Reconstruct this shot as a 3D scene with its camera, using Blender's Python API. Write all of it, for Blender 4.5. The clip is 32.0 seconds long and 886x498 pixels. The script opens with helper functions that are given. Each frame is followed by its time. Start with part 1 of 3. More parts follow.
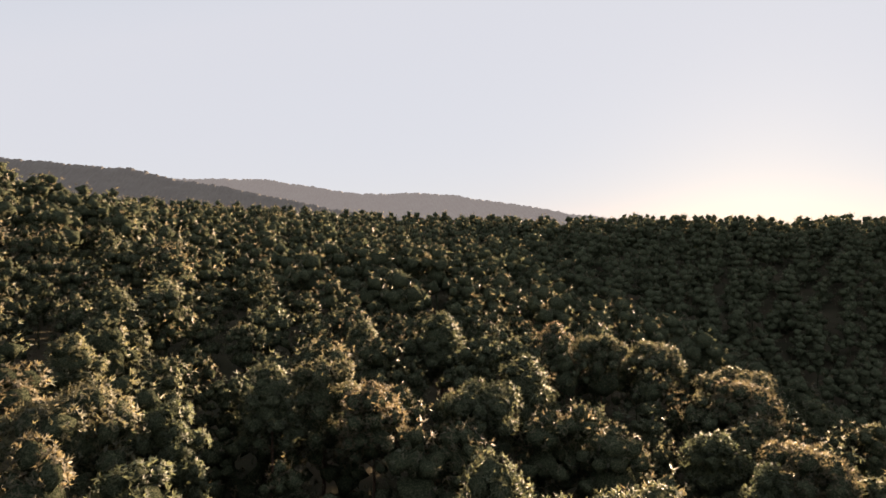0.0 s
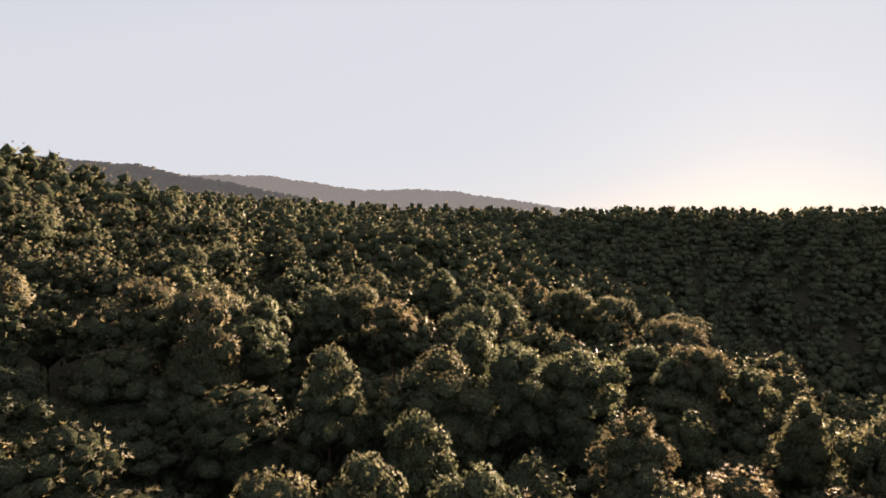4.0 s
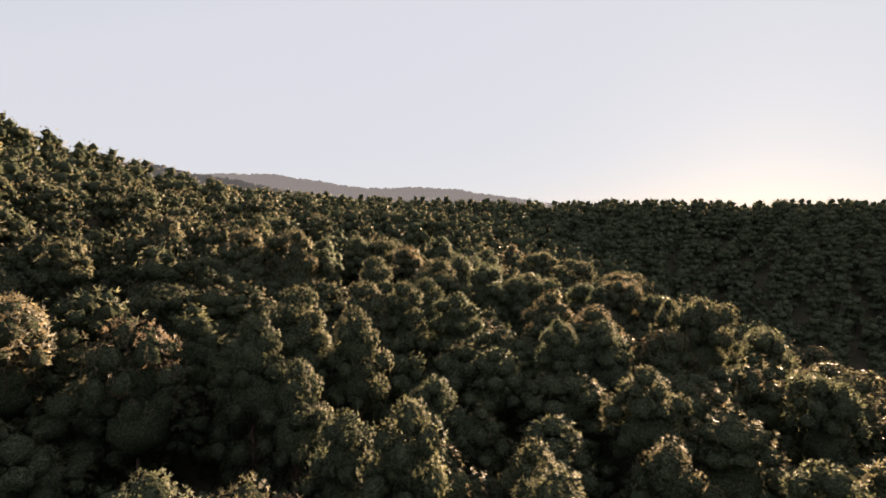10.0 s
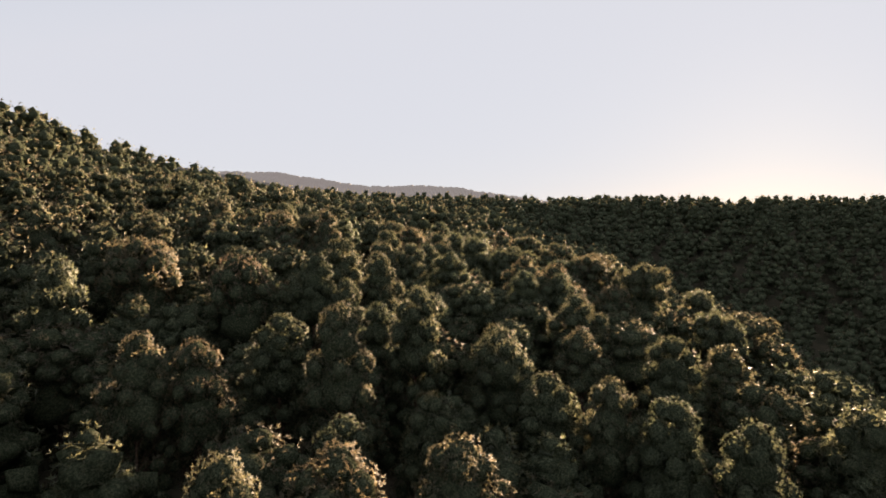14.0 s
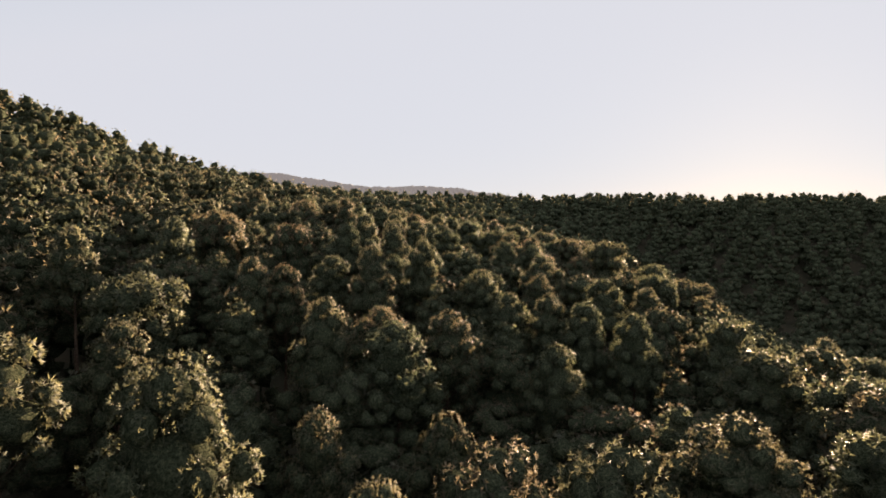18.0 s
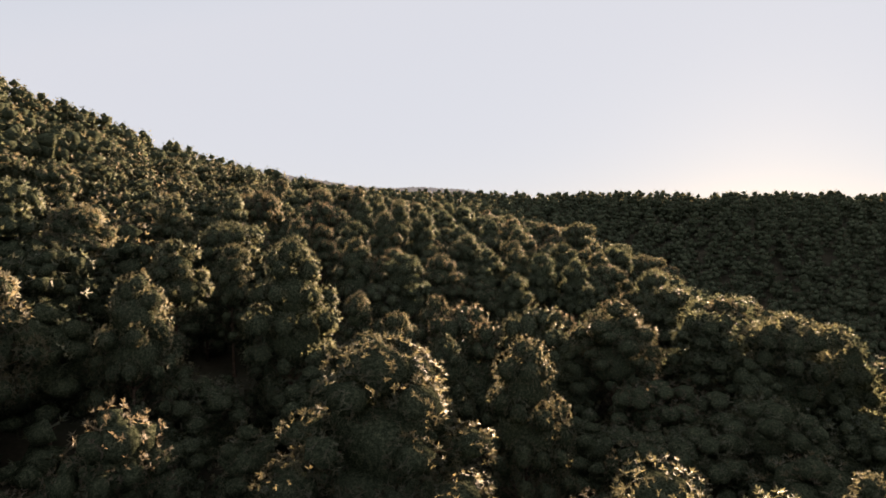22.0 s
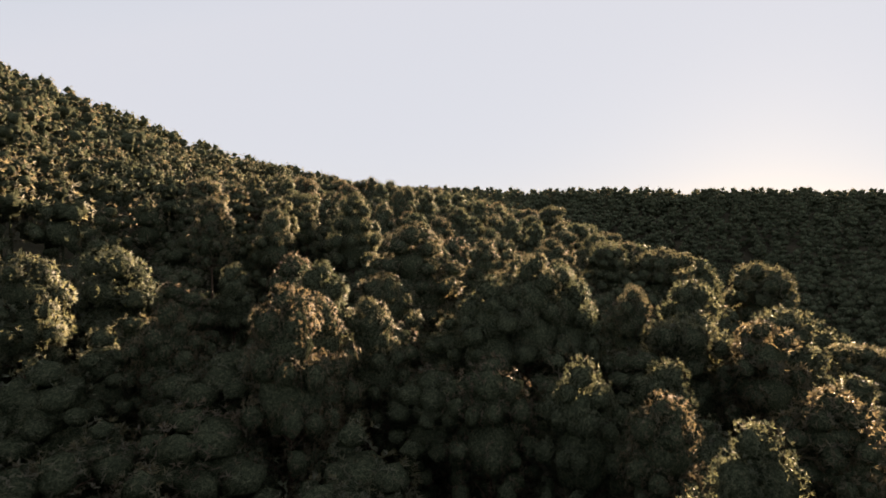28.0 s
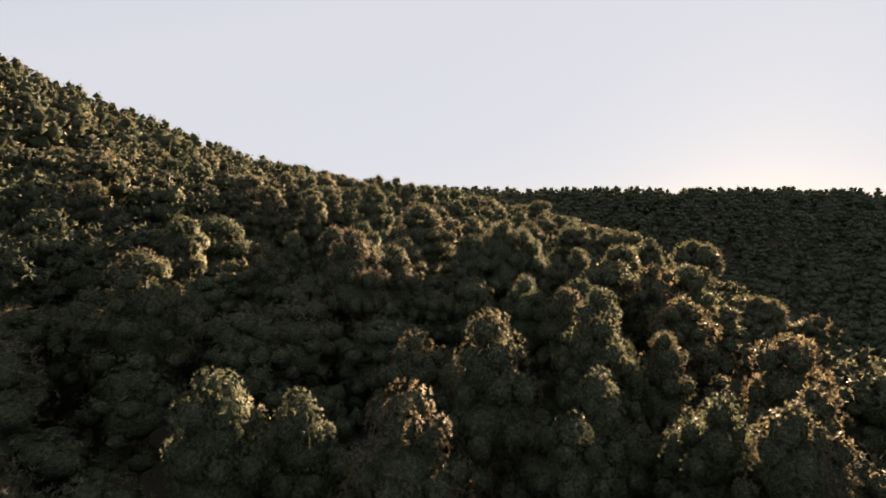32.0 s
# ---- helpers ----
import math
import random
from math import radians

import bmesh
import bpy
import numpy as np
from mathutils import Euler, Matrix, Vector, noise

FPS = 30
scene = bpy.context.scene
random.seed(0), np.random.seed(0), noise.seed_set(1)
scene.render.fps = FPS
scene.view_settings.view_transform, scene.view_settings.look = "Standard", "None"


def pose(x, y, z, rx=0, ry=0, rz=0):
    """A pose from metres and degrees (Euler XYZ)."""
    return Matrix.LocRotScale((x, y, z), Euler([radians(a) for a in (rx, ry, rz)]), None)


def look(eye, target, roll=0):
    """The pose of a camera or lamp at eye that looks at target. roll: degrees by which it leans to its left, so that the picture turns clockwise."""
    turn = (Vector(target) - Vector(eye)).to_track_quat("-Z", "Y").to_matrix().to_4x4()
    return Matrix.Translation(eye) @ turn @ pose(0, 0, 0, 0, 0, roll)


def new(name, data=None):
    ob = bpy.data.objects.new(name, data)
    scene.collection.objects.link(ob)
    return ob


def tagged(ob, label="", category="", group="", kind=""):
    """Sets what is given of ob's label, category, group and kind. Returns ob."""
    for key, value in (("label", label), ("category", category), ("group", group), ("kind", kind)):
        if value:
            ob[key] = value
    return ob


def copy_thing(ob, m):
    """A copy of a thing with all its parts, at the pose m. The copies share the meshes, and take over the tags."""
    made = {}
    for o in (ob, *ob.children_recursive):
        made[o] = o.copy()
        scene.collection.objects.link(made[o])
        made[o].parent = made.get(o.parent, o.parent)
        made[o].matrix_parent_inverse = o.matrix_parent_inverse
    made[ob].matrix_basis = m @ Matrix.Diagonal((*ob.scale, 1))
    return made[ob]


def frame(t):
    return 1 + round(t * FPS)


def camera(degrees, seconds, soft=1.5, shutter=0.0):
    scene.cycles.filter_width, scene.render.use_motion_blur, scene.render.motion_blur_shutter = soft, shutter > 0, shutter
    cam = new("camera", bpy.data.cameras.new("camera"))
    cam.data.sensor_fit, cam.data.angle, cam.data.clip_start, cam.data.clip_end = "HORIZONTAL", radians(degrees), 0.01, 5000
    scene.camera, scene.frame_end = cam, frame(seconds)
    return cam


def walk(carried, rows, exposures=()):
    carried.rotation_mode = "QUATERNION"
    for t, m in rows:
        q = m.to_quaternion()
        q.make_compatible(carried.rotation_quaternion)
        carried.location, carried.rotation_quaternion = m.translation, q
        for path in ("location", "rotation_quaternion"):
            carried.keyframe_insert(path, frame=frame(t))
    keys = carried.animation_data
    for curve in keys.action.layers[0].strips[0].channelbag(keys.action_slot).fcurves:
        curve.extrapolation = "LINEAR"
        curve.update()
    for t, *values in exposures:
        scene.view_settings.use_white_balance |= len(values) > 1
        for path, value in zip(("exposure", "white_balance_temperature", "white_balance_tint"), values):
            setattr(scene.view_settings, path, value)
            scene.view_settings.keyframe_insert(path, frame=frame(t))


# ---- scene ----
cam = camera(73.0, 32.0, soft=1.5)
METRES, EYE, TILT, LEAN, TURN = 160.0, 110.8, -3.0, 0.0, 0.0
AHEAD, SMALL = 1.2755, 0.784
ROWS = [
    (0.0, 0.0, 0.0, 0.0, 0.0, 0.0, -0.0),
    (0.5, 0.0001, -0.0148, -0.0046, 0.02, -0.06, -0.02),
    (1.0, 0.0002, -0.0295, -0.0092, 0.01, -0.11, -0.04),
    (1.5, 0.0006, -0.0442, -0.0137, 0.05, -0.19, -0.03),
    (2.0, 0.0006, -0.059, -0.0184, 0.05, -0.22, -0.05),
    (2.5, 0.0009, -0.0737, -0.0229, 0.1, -0.26, -0.07),
    (3.0, 0.0016, -0.0887, -0.0266, 0.16, -0.29, -0.06),
    (3.5, 0.0019, -0.1034, -0.0302, 0.18, -0.36, -0.08),
    (5.5, 0.0031, -0.1624, -0.0458, 0.25, -0.3, 0.05),
    (6.0, 0.0034, -0.1775, -0.0491, 0.25, -0.33, 0.05),
    (6.5, 0.0037, -0.1925, -0.0529, 0.27, -0.37, 0.04),
    (7.0, 0.0043, -0.2074, -0.0564, 0.29, -0.39, 0.04),
    (7.5, 0.0048, -0.2222, -0.0598, 0.32, -0.41, 0.05),
    (8.0, 0.0054, -0.2371, -0.0633, 0.34, -0.42, 0.05),
    (8.5, 0.0057, -0.2516, -0.0669, 0.36, -0.42, 0.06),
    (9.0, 0.0062, -0.267, -0.07, 0.39, -0.46, 0.04),
    (9.5, 0.0062, -0.2817, -0.0735, 0.39, -0.47, -0.02),
    (10.0, 0.0065, -0.2967, -0.077, 0.41, -0.48, 0.01),
    (10.5, 0.0067, -0.3118, -0.08, 0.41, -0.58, 0.03),
    (11.0, 0.0072, -0.3269, -0.0835, 0.45, -0.57, -0.03),
    (11.5, 0.0082, -0.3406, -0.0875, 0.53, -0.54, -0.01),
    (12.0, 0.0086, -0.3555, -0.0907, 0.54, -0.59, -0.06),
    (12.5, 0.0094, -0.3703, -0.094, 0.57, -0.64, 0.01),
    (13.0, 0.0106, -0.3855, -0.0969, 0.58, -0.66, -0.08),
    (13.5, 0.0114, -0.4005, -0.1, 0.6, -0.65, -0.06),
    (14.0, 0.0117, -0.4154, -0.1033, 0.59, -0.63, -0.12),
    (14.5, 0.0124, -0.4306, -0.1057, 0.61, -0.69, -0.11),
    (16.5, 0.0142, -0.4938, -0.1199, 0.59, -0.58, -0.05),
    (17.0, 0.0145, -0.5088, -0.1239, 0.61, -0.56, -0.08),
    (17.5, 0.0151, -0.5241, -0.128, 0.62, -0.53, -0.07),
    (18.0, 0.0158, -0.539, -0.1324, 0.64, -0.48, -0.05),
    (18.5, 0.0163, -0.5544, -0.1367, 0.62, -0.48, -0.08),
    (19.0, 0.0172, -0.5697, -0.1411, 0.62, -0.44, -0.07),
    (19.5, 0.0181, -0.585, -0.1457, 0.62, -0.37, -0.07),
    (20.0, 0.019, -0.6003, -0.1503, 0.63, -0.33, -0.08),
    (20.5, 0.0203, -0.6156, -0.1548, 0.66, -0.29, -0.06),
    (21.0, 0.0212, -0.6304, -0.1591, 0.67, -0.26, -0.11),
    (21.5, 0.0223, -0.6459, -0.1634, 0.69, -0.22, -0.1),
    (22.0, 0.0235, -0.6614, -0.168, 0.74, -0.24, -0.1),
    (22.5, 0.0241, -0.6764, -0.1726, 0.73, -0.22, -0.09),
    (23.0, 0.0246, -0.6916, -0.1771, 0.74, -0.21, -0.09),
    (23.5, 0.0249, -0.7068, -0.1815, 0.74, -0.17, -0.08),
    (24.0, 0.0253, -0.7219, -0.1852, 0.77, -0.19, -0.09),
    (24.5, 0.0257, -0.7369, -0.1889, 0.76, -0.22, -0.12),
    (25.0, 0.0262, -0.7524, -0.1927, 0.77, -0.22, -0.07),
    (25.5, 0.0266, -0.768, -0.1962, 0.77, -0.24, -0.06),
    (27.5, 0.0272, -0.8299, -0.2103, 0.71, -0.19, -0.1),
    (28.0, 0.0273, -0.8454, -0.2138, 0.7, -0.17, -0.11),
    (28.5, 0.0274, -0.8609, -0.2173, 0.68, -0.14, -0.11),
    (29.0, 0.0275, -0.8764, -0.2207, 0.66, -0.1, -0.13),
    (29.5, 0.0277, -0.8921, -0.2241, 0.65, -0.06, -0.12),
    (30.0, 0.0279, -0.9076, -0.2273, 0.64, -0.05, -0.1),
    (30.5, 0.0283, -0.9231, -0.2306, 0.65, -0.04, -0.09),
    (31.0, 0.0288, -0.9386, -0.2338, 0.65, -0.03, -0.09),
    (31.5, 0.0293, -0.9541, -0.2371, 0.67, -0.02, -0.08),
    (32.0, 0.0299, -0.9695, -0.2402, 0.67, -0.03, -0.06),
]
walk(cam, [(t, pose(0, 0, EYE, TILT, LEAN, TURN) @ pose(METRES * x, METRES * AHEAD * y, METRES * z, 90 + SMALL * pitch, roll, SMALL * yaw)) for t, x, y, z, yaw, pitch, roll in ROWS],
     exposures=[(0.0, 3.4), (32.0, 3.4)])

# ---- sky and sun ----
SUN_AZ, SUN_EL = 28.5, 5.7          # degrees to the right of the view's middle, degrees above the level
_a, _e = radians(SUN_AZ), radians(SUN_EL)
SUNWARD = Vector((math.sin(_a) * math.cos(_e), math.cos(_a) * math.cos(_e), math.sin(_e)))
world = bpy.data.worlds.new("sky")
scene.world = world
world.use_nodes = True
wt = world.node_tree
wt.nodes.clear()
w_out = wt.nodes.new("ShaderNodeOutputWorld")
w_bg = wt.nodes.new("ShaderNodeBackground")
w_sky = wt.nodes.new("ShaderNodeTexSky")
w_sky.sky_type, w_sky.sun_disc = "NISHITA", False
w_sky.sun_elevation, w_sky.sun_rotation = radians(SUN_EL), radians(SUN_AZ)
w_sky.air_density, w_sky.dust_density, w_sky.altitude = 1.0, 2.0, 2200
w_gain = wt.nodes.new("ShaderNodeVectorMath")
w_gain.operation = "SCALE"
w_gain.inputs["Scale"].default_value = 0.0240
w_co = wt.nodes.new("ShaderNodeTexCoord")
w_sep = wt.nodes.new("ShaderNodeSeparateXYZ")
w_ramp = wt.nodes.new("ShaderNodeValToRGB")
w_ramp.color_ramp.elements[0].position, w_ramp.color_ramp.elements[0].color = 0.05, (0.965, 0.965, 0.965, 1)
w_ramp.color_ramp.elements[1].position, w_ramp.color_ramp.elements[1].color = 0.17, (0.82, 0.82, 0.82, 1)
w_mix = wt.nodes.new("ShaderNodeMix")
w_mix.data_type = "RGBA"
w_mix.inputs["B"].default_value = (0.0692, 0.0692, 0.0749, 1)     # thin bright evening haze
wt.links.new(w_sky.outputs[0], w_gain.inputs[0])
wt.links.new(w_co.outputs["Generated"], w_sep.inputs[0])
w_dot = wt.nodes.new("ShaderNodeVectorMath")           # the haze is thickest low down and towards the sun
w_dot.operation = "DOT_PRODUCT"
w_dot.inputs[1].default_value = SUNWARD
w_less = wt.nodes.new("ShaderNodeMath")
w_less.operation = "MULTIPLY_ADD"
w_less.inputs[1].default_value = -0.35
wt.links.new(w_co.outputs["Generated"], w_dot.inputs[0])
wt.links.new(w_dot.outputs["Value"], w_less.inputs[0])
wt.links.new(w_sep.outputs["Z"], w_less.inputs[2])
wt.links.new(w_less.outputs[0], w_ramp.inputs[0])
wt.links.new(w_ramp.outputs[0], w_mix.inputs["Factor"])
wt.links.new(w_gain.outputs[0], w_mix.inputs["A"])
wt.links.new(w_mix.outputs["Result"], w_bg.inputs["Color"])
wt.links.new(w_bg.outputs[0], w_out.inputs[0])

sun = new("sun", bpy.data.lights.new("sun", "SUN"))
sun.data.energy, sun.data.angle, sun.data.color = 4.0, radians(0.6), (1.0, 0.70, 0.48)
sun.matrix_world = look((0, 0, 300), Vector((0, 0, 300)) - SUNWARD)

# ---- materials ----
def material(name):
    m = bpy.data.materials.new(name)
    m.use_nodes = True
    nt = m.node_tree
    nt.nodes.clear()
    return m, nt, nt.nodes.new("ShaderNodeOutputMaterial")


def node(nt, kind, **inputs):
    n = nt.nodes.new(kind)
    for k, v in inputs.items():
        n.inputs[k.replace("_", " ")].default_value = v
    return n


def ramp(nt, source, stops):
    r = nt.nodes.new("ShaderNodeValToRGB")
    while len(r.color_ramp.elements) < len(stops):
        r.color_ramp.elements.new(0.5)
    for e, (p, c) in zip(r.color_ramp.elements, stops):
        e.position, e.color = p, (*c, 1)
    nt.links.new(source, r.inputs[0])
    return r.outputs[0]


def foliage(name, stops, glow, per_object, patch=0.06):
    """Leaves: hue by tree (or by patch of the wood), fine change from spray to spray, light that shines through."""
    m, nt, out = material(name)
    geo = nt.nodes.new("ShaderNodeNewGeometry")
    if per_object:
        src = nt.nodes.new("ShaderNodeObjectInfo").outputs["Random"]
    else:
        n = node(nt, "ShaderNodeTexNoise", Scale=patch, Detail=1.0)
        nt.links.new(geo.outputs["Position"], n.inputs["Vector"])
        src = n.outputs["Fac"]
    col = ramp(nt, src, stops)
    fine = node(nt, "ShaderNodeTexNoise", Scale=1.4, Detail=3.0)
    nt.links.new(geo.outputs["Position"], fine.inputs["Vector"])
    add = nt.nodes.new("ShaderNodeMath")
    add.operation = "MULTIPLY_ADD"
    nt.links.new(geo.outputs["Random Per Island"], add.inputs[0])
    add.inputs[1].default_value = 0.12
    nt.links.new(fine.outputs["Fac"], add.inputs[2])
    shade = ramp(nt, add.outputs[0], [(0.35, (0.6, 0.6, 0.6)), (0.8, (1.35, 1.3, 1.2))])
    mul = nt.nodes.new("ShaderNodeMix")
    mul.data_type, mul.blend_type = "RGBA", "MULTIPLY"
    mul.inputs["Factor"].default_value = 1.0
    nt.links.new(col, mul.inputs["A"])
    nt.links.new(shade, mul.inputs["B"])
    dif = node(nt, "ShaderNodeBsdfPrincipled", Roughness=0.6)         # waxy needles gleam against the light
    dif.inputs["Specular IOR Level"].default_value = 0.4
    dif.inputs["Specular Tint"].default_value = (1.0, 0.9, 0.72, 1)
    relief = node(nt, "ShaderNodeTexVoronoi", Scale=9.0, Randomness=1.0)
    relief.feature = "SMOOTH_F1"
    rough = node(nt, "ShaderNodeTexNoise", Scale=9.0, Detail=2.0)
    warp = nt.nodes.new("ShaderNodeVectorMath")
    warp.operation = "MULTIPLY_ADD"
    warp.inputs[1].default_value = (0.35, 0.35, 0.35)
    nt.links.new(geo.outputs["Position"], rough.inputs["Vector"])
    nt.links.new(rough.outputs["Color"], warp.inputs[0])
    nt.links.new(geo.outputs["Position"], warp.inputs[2])
    nt.links.new(warp.outputs[0], relief.inputs["Vector"])
    bump = node(nt, "ShaderNodeBump", Strength=0.8, Distance=-0.06)
    nt.links.new(relief.outputs["Distance"], bump.inputs["Height"])
    nt.links.new(bump.outputs[0], dif.inputs["Normal"])
    tra = nt.nodes.new("ShaderNodeBsdfTranslucent")
    tint = nt.nodes.new("ShaderNodeMix")
    tint.data_type, tint.blend_type = "RGBA", "MULTIPLY"
    tint.inputs["Factor"].default_value = 1.0
    tint.inputs["B"].default_value = (*glow, 1)
    nt.links.new(mul.outputs["Result"], dif.inputs["Base Color"])
    nt.links.new(mul.outputs["Result"], tint.inputs["A"])
    nt.links.new(tint.outputs["Result"], tra.inputs["Color"])
    mix = nt.nodes.new("ShaderNodeMixShader")
    mix.inputs[0].default_value = 0.44
    nt.links.new(dif.outputs[0], mix.inputs[1])
    nt.links.new(tra.outputs[0], mix.inputs[2])
    nt.links.new(mix.outputs[0], out.inputs[0])
    return m


PINE_HUES = [(0.0, (0.069, 0.091, 0.066)), (0.4, (0.082, 0.098, 0.069)), (0.75, (0.096, 0.099, 0.073)), (1.0, (0.107, 0.099, 0.073))]
OAK_HUES = [(0.0, (0.081, 0.093, 0.066)), (0.6, (0.095, 0.096, 0.073)), (1.0, (0.111, 0.098, 0.075))]
WOOD_HUES = [(0.3, (0.069, 0.090, 0.065)), (0.48, (0.086, 0.098, 0.071)), (0.6, (0.104, 0.098, 0.075)), (0.72, (0.081, 0.094, 0.066))]
needles = foliage("pine_needles", PINE_HUES, (2.1, 1.8, 1.35), True)
oak_leaves = foliage("oak_leaves", OAK_HUES, (1.9, 1.65, 1.35), True)
wood_leaves = foliage("mixed_wood_foliage", WOOD_HUES, (2.0, 1.75, 1.35), False)


def bark_material():
    m, nt, out = material("pine_bark")
    geo = nt.nodes.new("ShaderNodeNewGeometry")
    n = node(nt, "ShaderNodeTexNoise", Scale=6.0, Detail=5.0, Roughness=0.65)
    nt.links.new(geo.outputs["Position"], n.inputs["Vector"])
    col = ramp(nt, n.outputs["Fac"], [(0.3, (0.035, 0.024, 0.018)), (0.55, (0.10, 0.068, 0.048)), (0.75, (0.17, 0.12, 0.085))])
    b = node(nt, "ShaderNodeBsdfPrincipled", Roughness=1.0)
    b.inputs["Specular IOR Level"].default_value = 0.1
    bump = node(nt, "ShaderNodeBump", Strength=0.6, Distance=0.05)
    nt.links.new(n.outputs["Fac"], bump.inputs["Height"])
    nt.links.new(bump.outputs[0], b.inputs["Normal"])
    nt.links.new(col, b.inputs["Base Color"])
    nt.links.new(b.outputs[0], out.inputs[0])
    return m


def crown_shade_material():
    """The close inside of a crown: dark colour painted in for the shade there."""
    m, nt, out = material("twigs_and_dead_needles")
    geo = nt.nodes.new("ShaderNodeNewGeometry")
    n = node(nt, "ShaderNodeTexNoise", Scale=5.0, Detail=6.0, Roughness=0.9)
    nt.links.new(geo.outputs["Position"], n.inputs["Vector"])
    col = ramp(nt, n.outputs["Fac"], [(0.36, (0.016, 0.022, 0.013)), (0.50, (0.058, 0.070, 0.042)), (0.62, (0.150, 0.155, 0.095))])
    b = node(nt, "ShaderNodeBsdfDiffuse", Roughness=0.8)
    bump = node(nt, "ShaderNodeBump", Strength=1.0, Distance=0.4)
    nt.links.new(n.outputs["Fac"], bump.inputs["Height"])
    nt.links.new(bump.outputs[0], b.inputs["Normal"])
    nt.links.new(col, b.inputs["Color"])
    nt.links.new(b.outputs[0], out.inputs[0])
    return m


def litter_material():
    m, nt, out = material("forest_floor_litter")
    geo = nt.nodes.new("ShaderNodeNewGeometry")
    n = node(nt, "ShaderNodeTexNoise", Scale=0.12, Detail=6.0, Roughness=0.6)
    f = node(nt, "ShaderNodeTexNoise", Scale=3.0, Detail=5.0)
    nt.links.new(geo.outputs["Position"], n.inputs["Vector"])
    nt.links.new(geo.outputs["Position"], f.inputs["Vector"])
    a = nt.nodes.new("ShaderNodeMath")
    a.operation = "MULTIPLY_ADD"
    a.inputs[1].default_value = 0.4
    nt.links.new(f.outputs["Fac"], a.inputs[0])
    nt.links.new(n.outputs["Fac"], a.inputs[2])
    col = ramp(nt, a.outputs[0], [(0.4, (0.030, 0.032, 0.021)), (0.65, (0.048, 0.046, 0.031)), (0.9, (0.075, 0.062, 0.043))])
    b = node(nt, "ShaderNodeBsdfPrincipled", Roughness=1.0)
    b.inputs["Specular IOR Level"].default_value = 0.0
    bump = node(nt, "ShaderNodeBump", Strength=0.5, Distance=0.3)
    nt.links.new(f.outputs["Fac"], bump.inputs["Height"])
    nt.links.new(bump.outputs[0], b.inputs["Normal"])
    nt.links.new(col, b.inputs["Base Color"])
    nt.links.new(b.outputs[0], out.inputs[0])
    return m


def distance_material(name, base, haze_glow):
    """A ridge kilometres off: wooded colour, with the haze painted in as emission."""
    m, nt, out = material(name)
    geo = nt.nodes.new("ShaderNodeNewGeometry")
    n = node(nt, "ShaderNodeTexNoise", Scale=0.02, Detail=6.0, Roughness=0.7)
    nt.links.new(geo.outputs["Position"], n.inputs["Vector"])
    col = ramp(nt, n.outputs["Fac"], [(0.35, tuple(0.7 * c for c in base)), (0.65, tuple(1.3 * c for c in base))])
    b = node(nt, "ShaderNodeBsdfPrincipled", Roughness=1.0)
    b.inputs["Emission Color"].default_value = (*haze_glow, 1)
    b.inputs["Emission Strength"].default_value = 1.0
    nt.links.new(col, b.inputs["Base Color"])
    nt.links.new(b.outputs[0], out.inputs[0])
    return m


bark = bark_material()
# shade colour for the crowns' insides; the woods' bare poles share it
shade_and_poles = crown_shade_material()
litter = litter_material()
# the last colour glows evenly, painting evening haze onto the ridge
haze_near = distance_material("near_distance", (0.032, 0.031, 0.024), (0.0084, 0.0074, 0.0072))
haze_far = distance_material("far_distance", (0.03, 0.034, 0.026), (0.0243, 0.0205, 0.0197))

# ---- the lie of the land ----
def smooth(a, b, v):
    t = np.clip((v - a) / (b - a), 0, 1)
    return t * t * (3 - 2 * t)


def canopy(x, y):
    """Height of the wood's roof: a hillside that climbs to one side, a valley on the other, a ridge across the end."""
    x, y = np.asarray(x, float), np.asarray(y, float)
    far_left, far_right = 1 - 0.6 * smooth(148, 320, y), 1 - smooth(185, 370, y)
    z = 91.0 + 0.0639 * np.minimum(y, 380) - 2.0e-4 * np.clip(y, -234, 160) ** 2
    z = z - 0.155 * np.where(x < 0, np.maximum(x, -420) * far_left, np.minimum(x, 135) * far_right)
    z = z + 0.0010 * np.clip(-x - 37, 0, 190) ** 2 * (1 - smooth(135, 283, y))
    z = z - 31 * np.exp(-((x - 135) / np.where(x < 135, 55.0, 148.0)) ** 2) * (1 - smooth(160, 357, y))
    z = z - 0.16 * np.clip(y - 425, 0, 500)
    return z + 1.2 * np.sin(x / 23 + 1.3) * np.cos(y / 31) + 0.8 * np.sin(x / 11 - y / 17)


STAND = 16.0                        # usual height of the trees


def ground_z(x, y):
    return canopy(x, y) - STAND


def link_mesh(name, V, tris, mat, parent=None, normals=None, which=None):
    """One mesh of the points V and the triangles tris, with soft normals where they are given."""
    me = bpy.data.meshes.new(name)
    me.vertices.add(len(V))
    me.vertices.foreach_set("co", np.ascontiguousarray(V, np.float32).ravel())
    me.loops.add(tris.size)
    me.loops.foreach_set("vertex_index", np.ascontiguousarray(tris, np.int32).ravel())
    me.polygons.add(len(tris))
    me.polygons.foreach_set("loop_start", np.arange(0, tris.size, 3, dtype=np.int32))
    me.update(calc_edges=True)
    if normals is not None:
        me.polygons.foreach_set("use_smooth", np.ones(len(tris), bool))
        me.normals_split_custom_set_from_vertices(np.ascontiguousarray(normals, np.float32))
    for one in mat if isinstance(mat, tuple) else (mat,):
        me.materials.append(one)
    if which is not None:
        me.polygons.foreach_set("material_index", np.ascontiguousarray(which, np.int32))
    ob = new(name, me)
    ob.parent = parent
    return ob


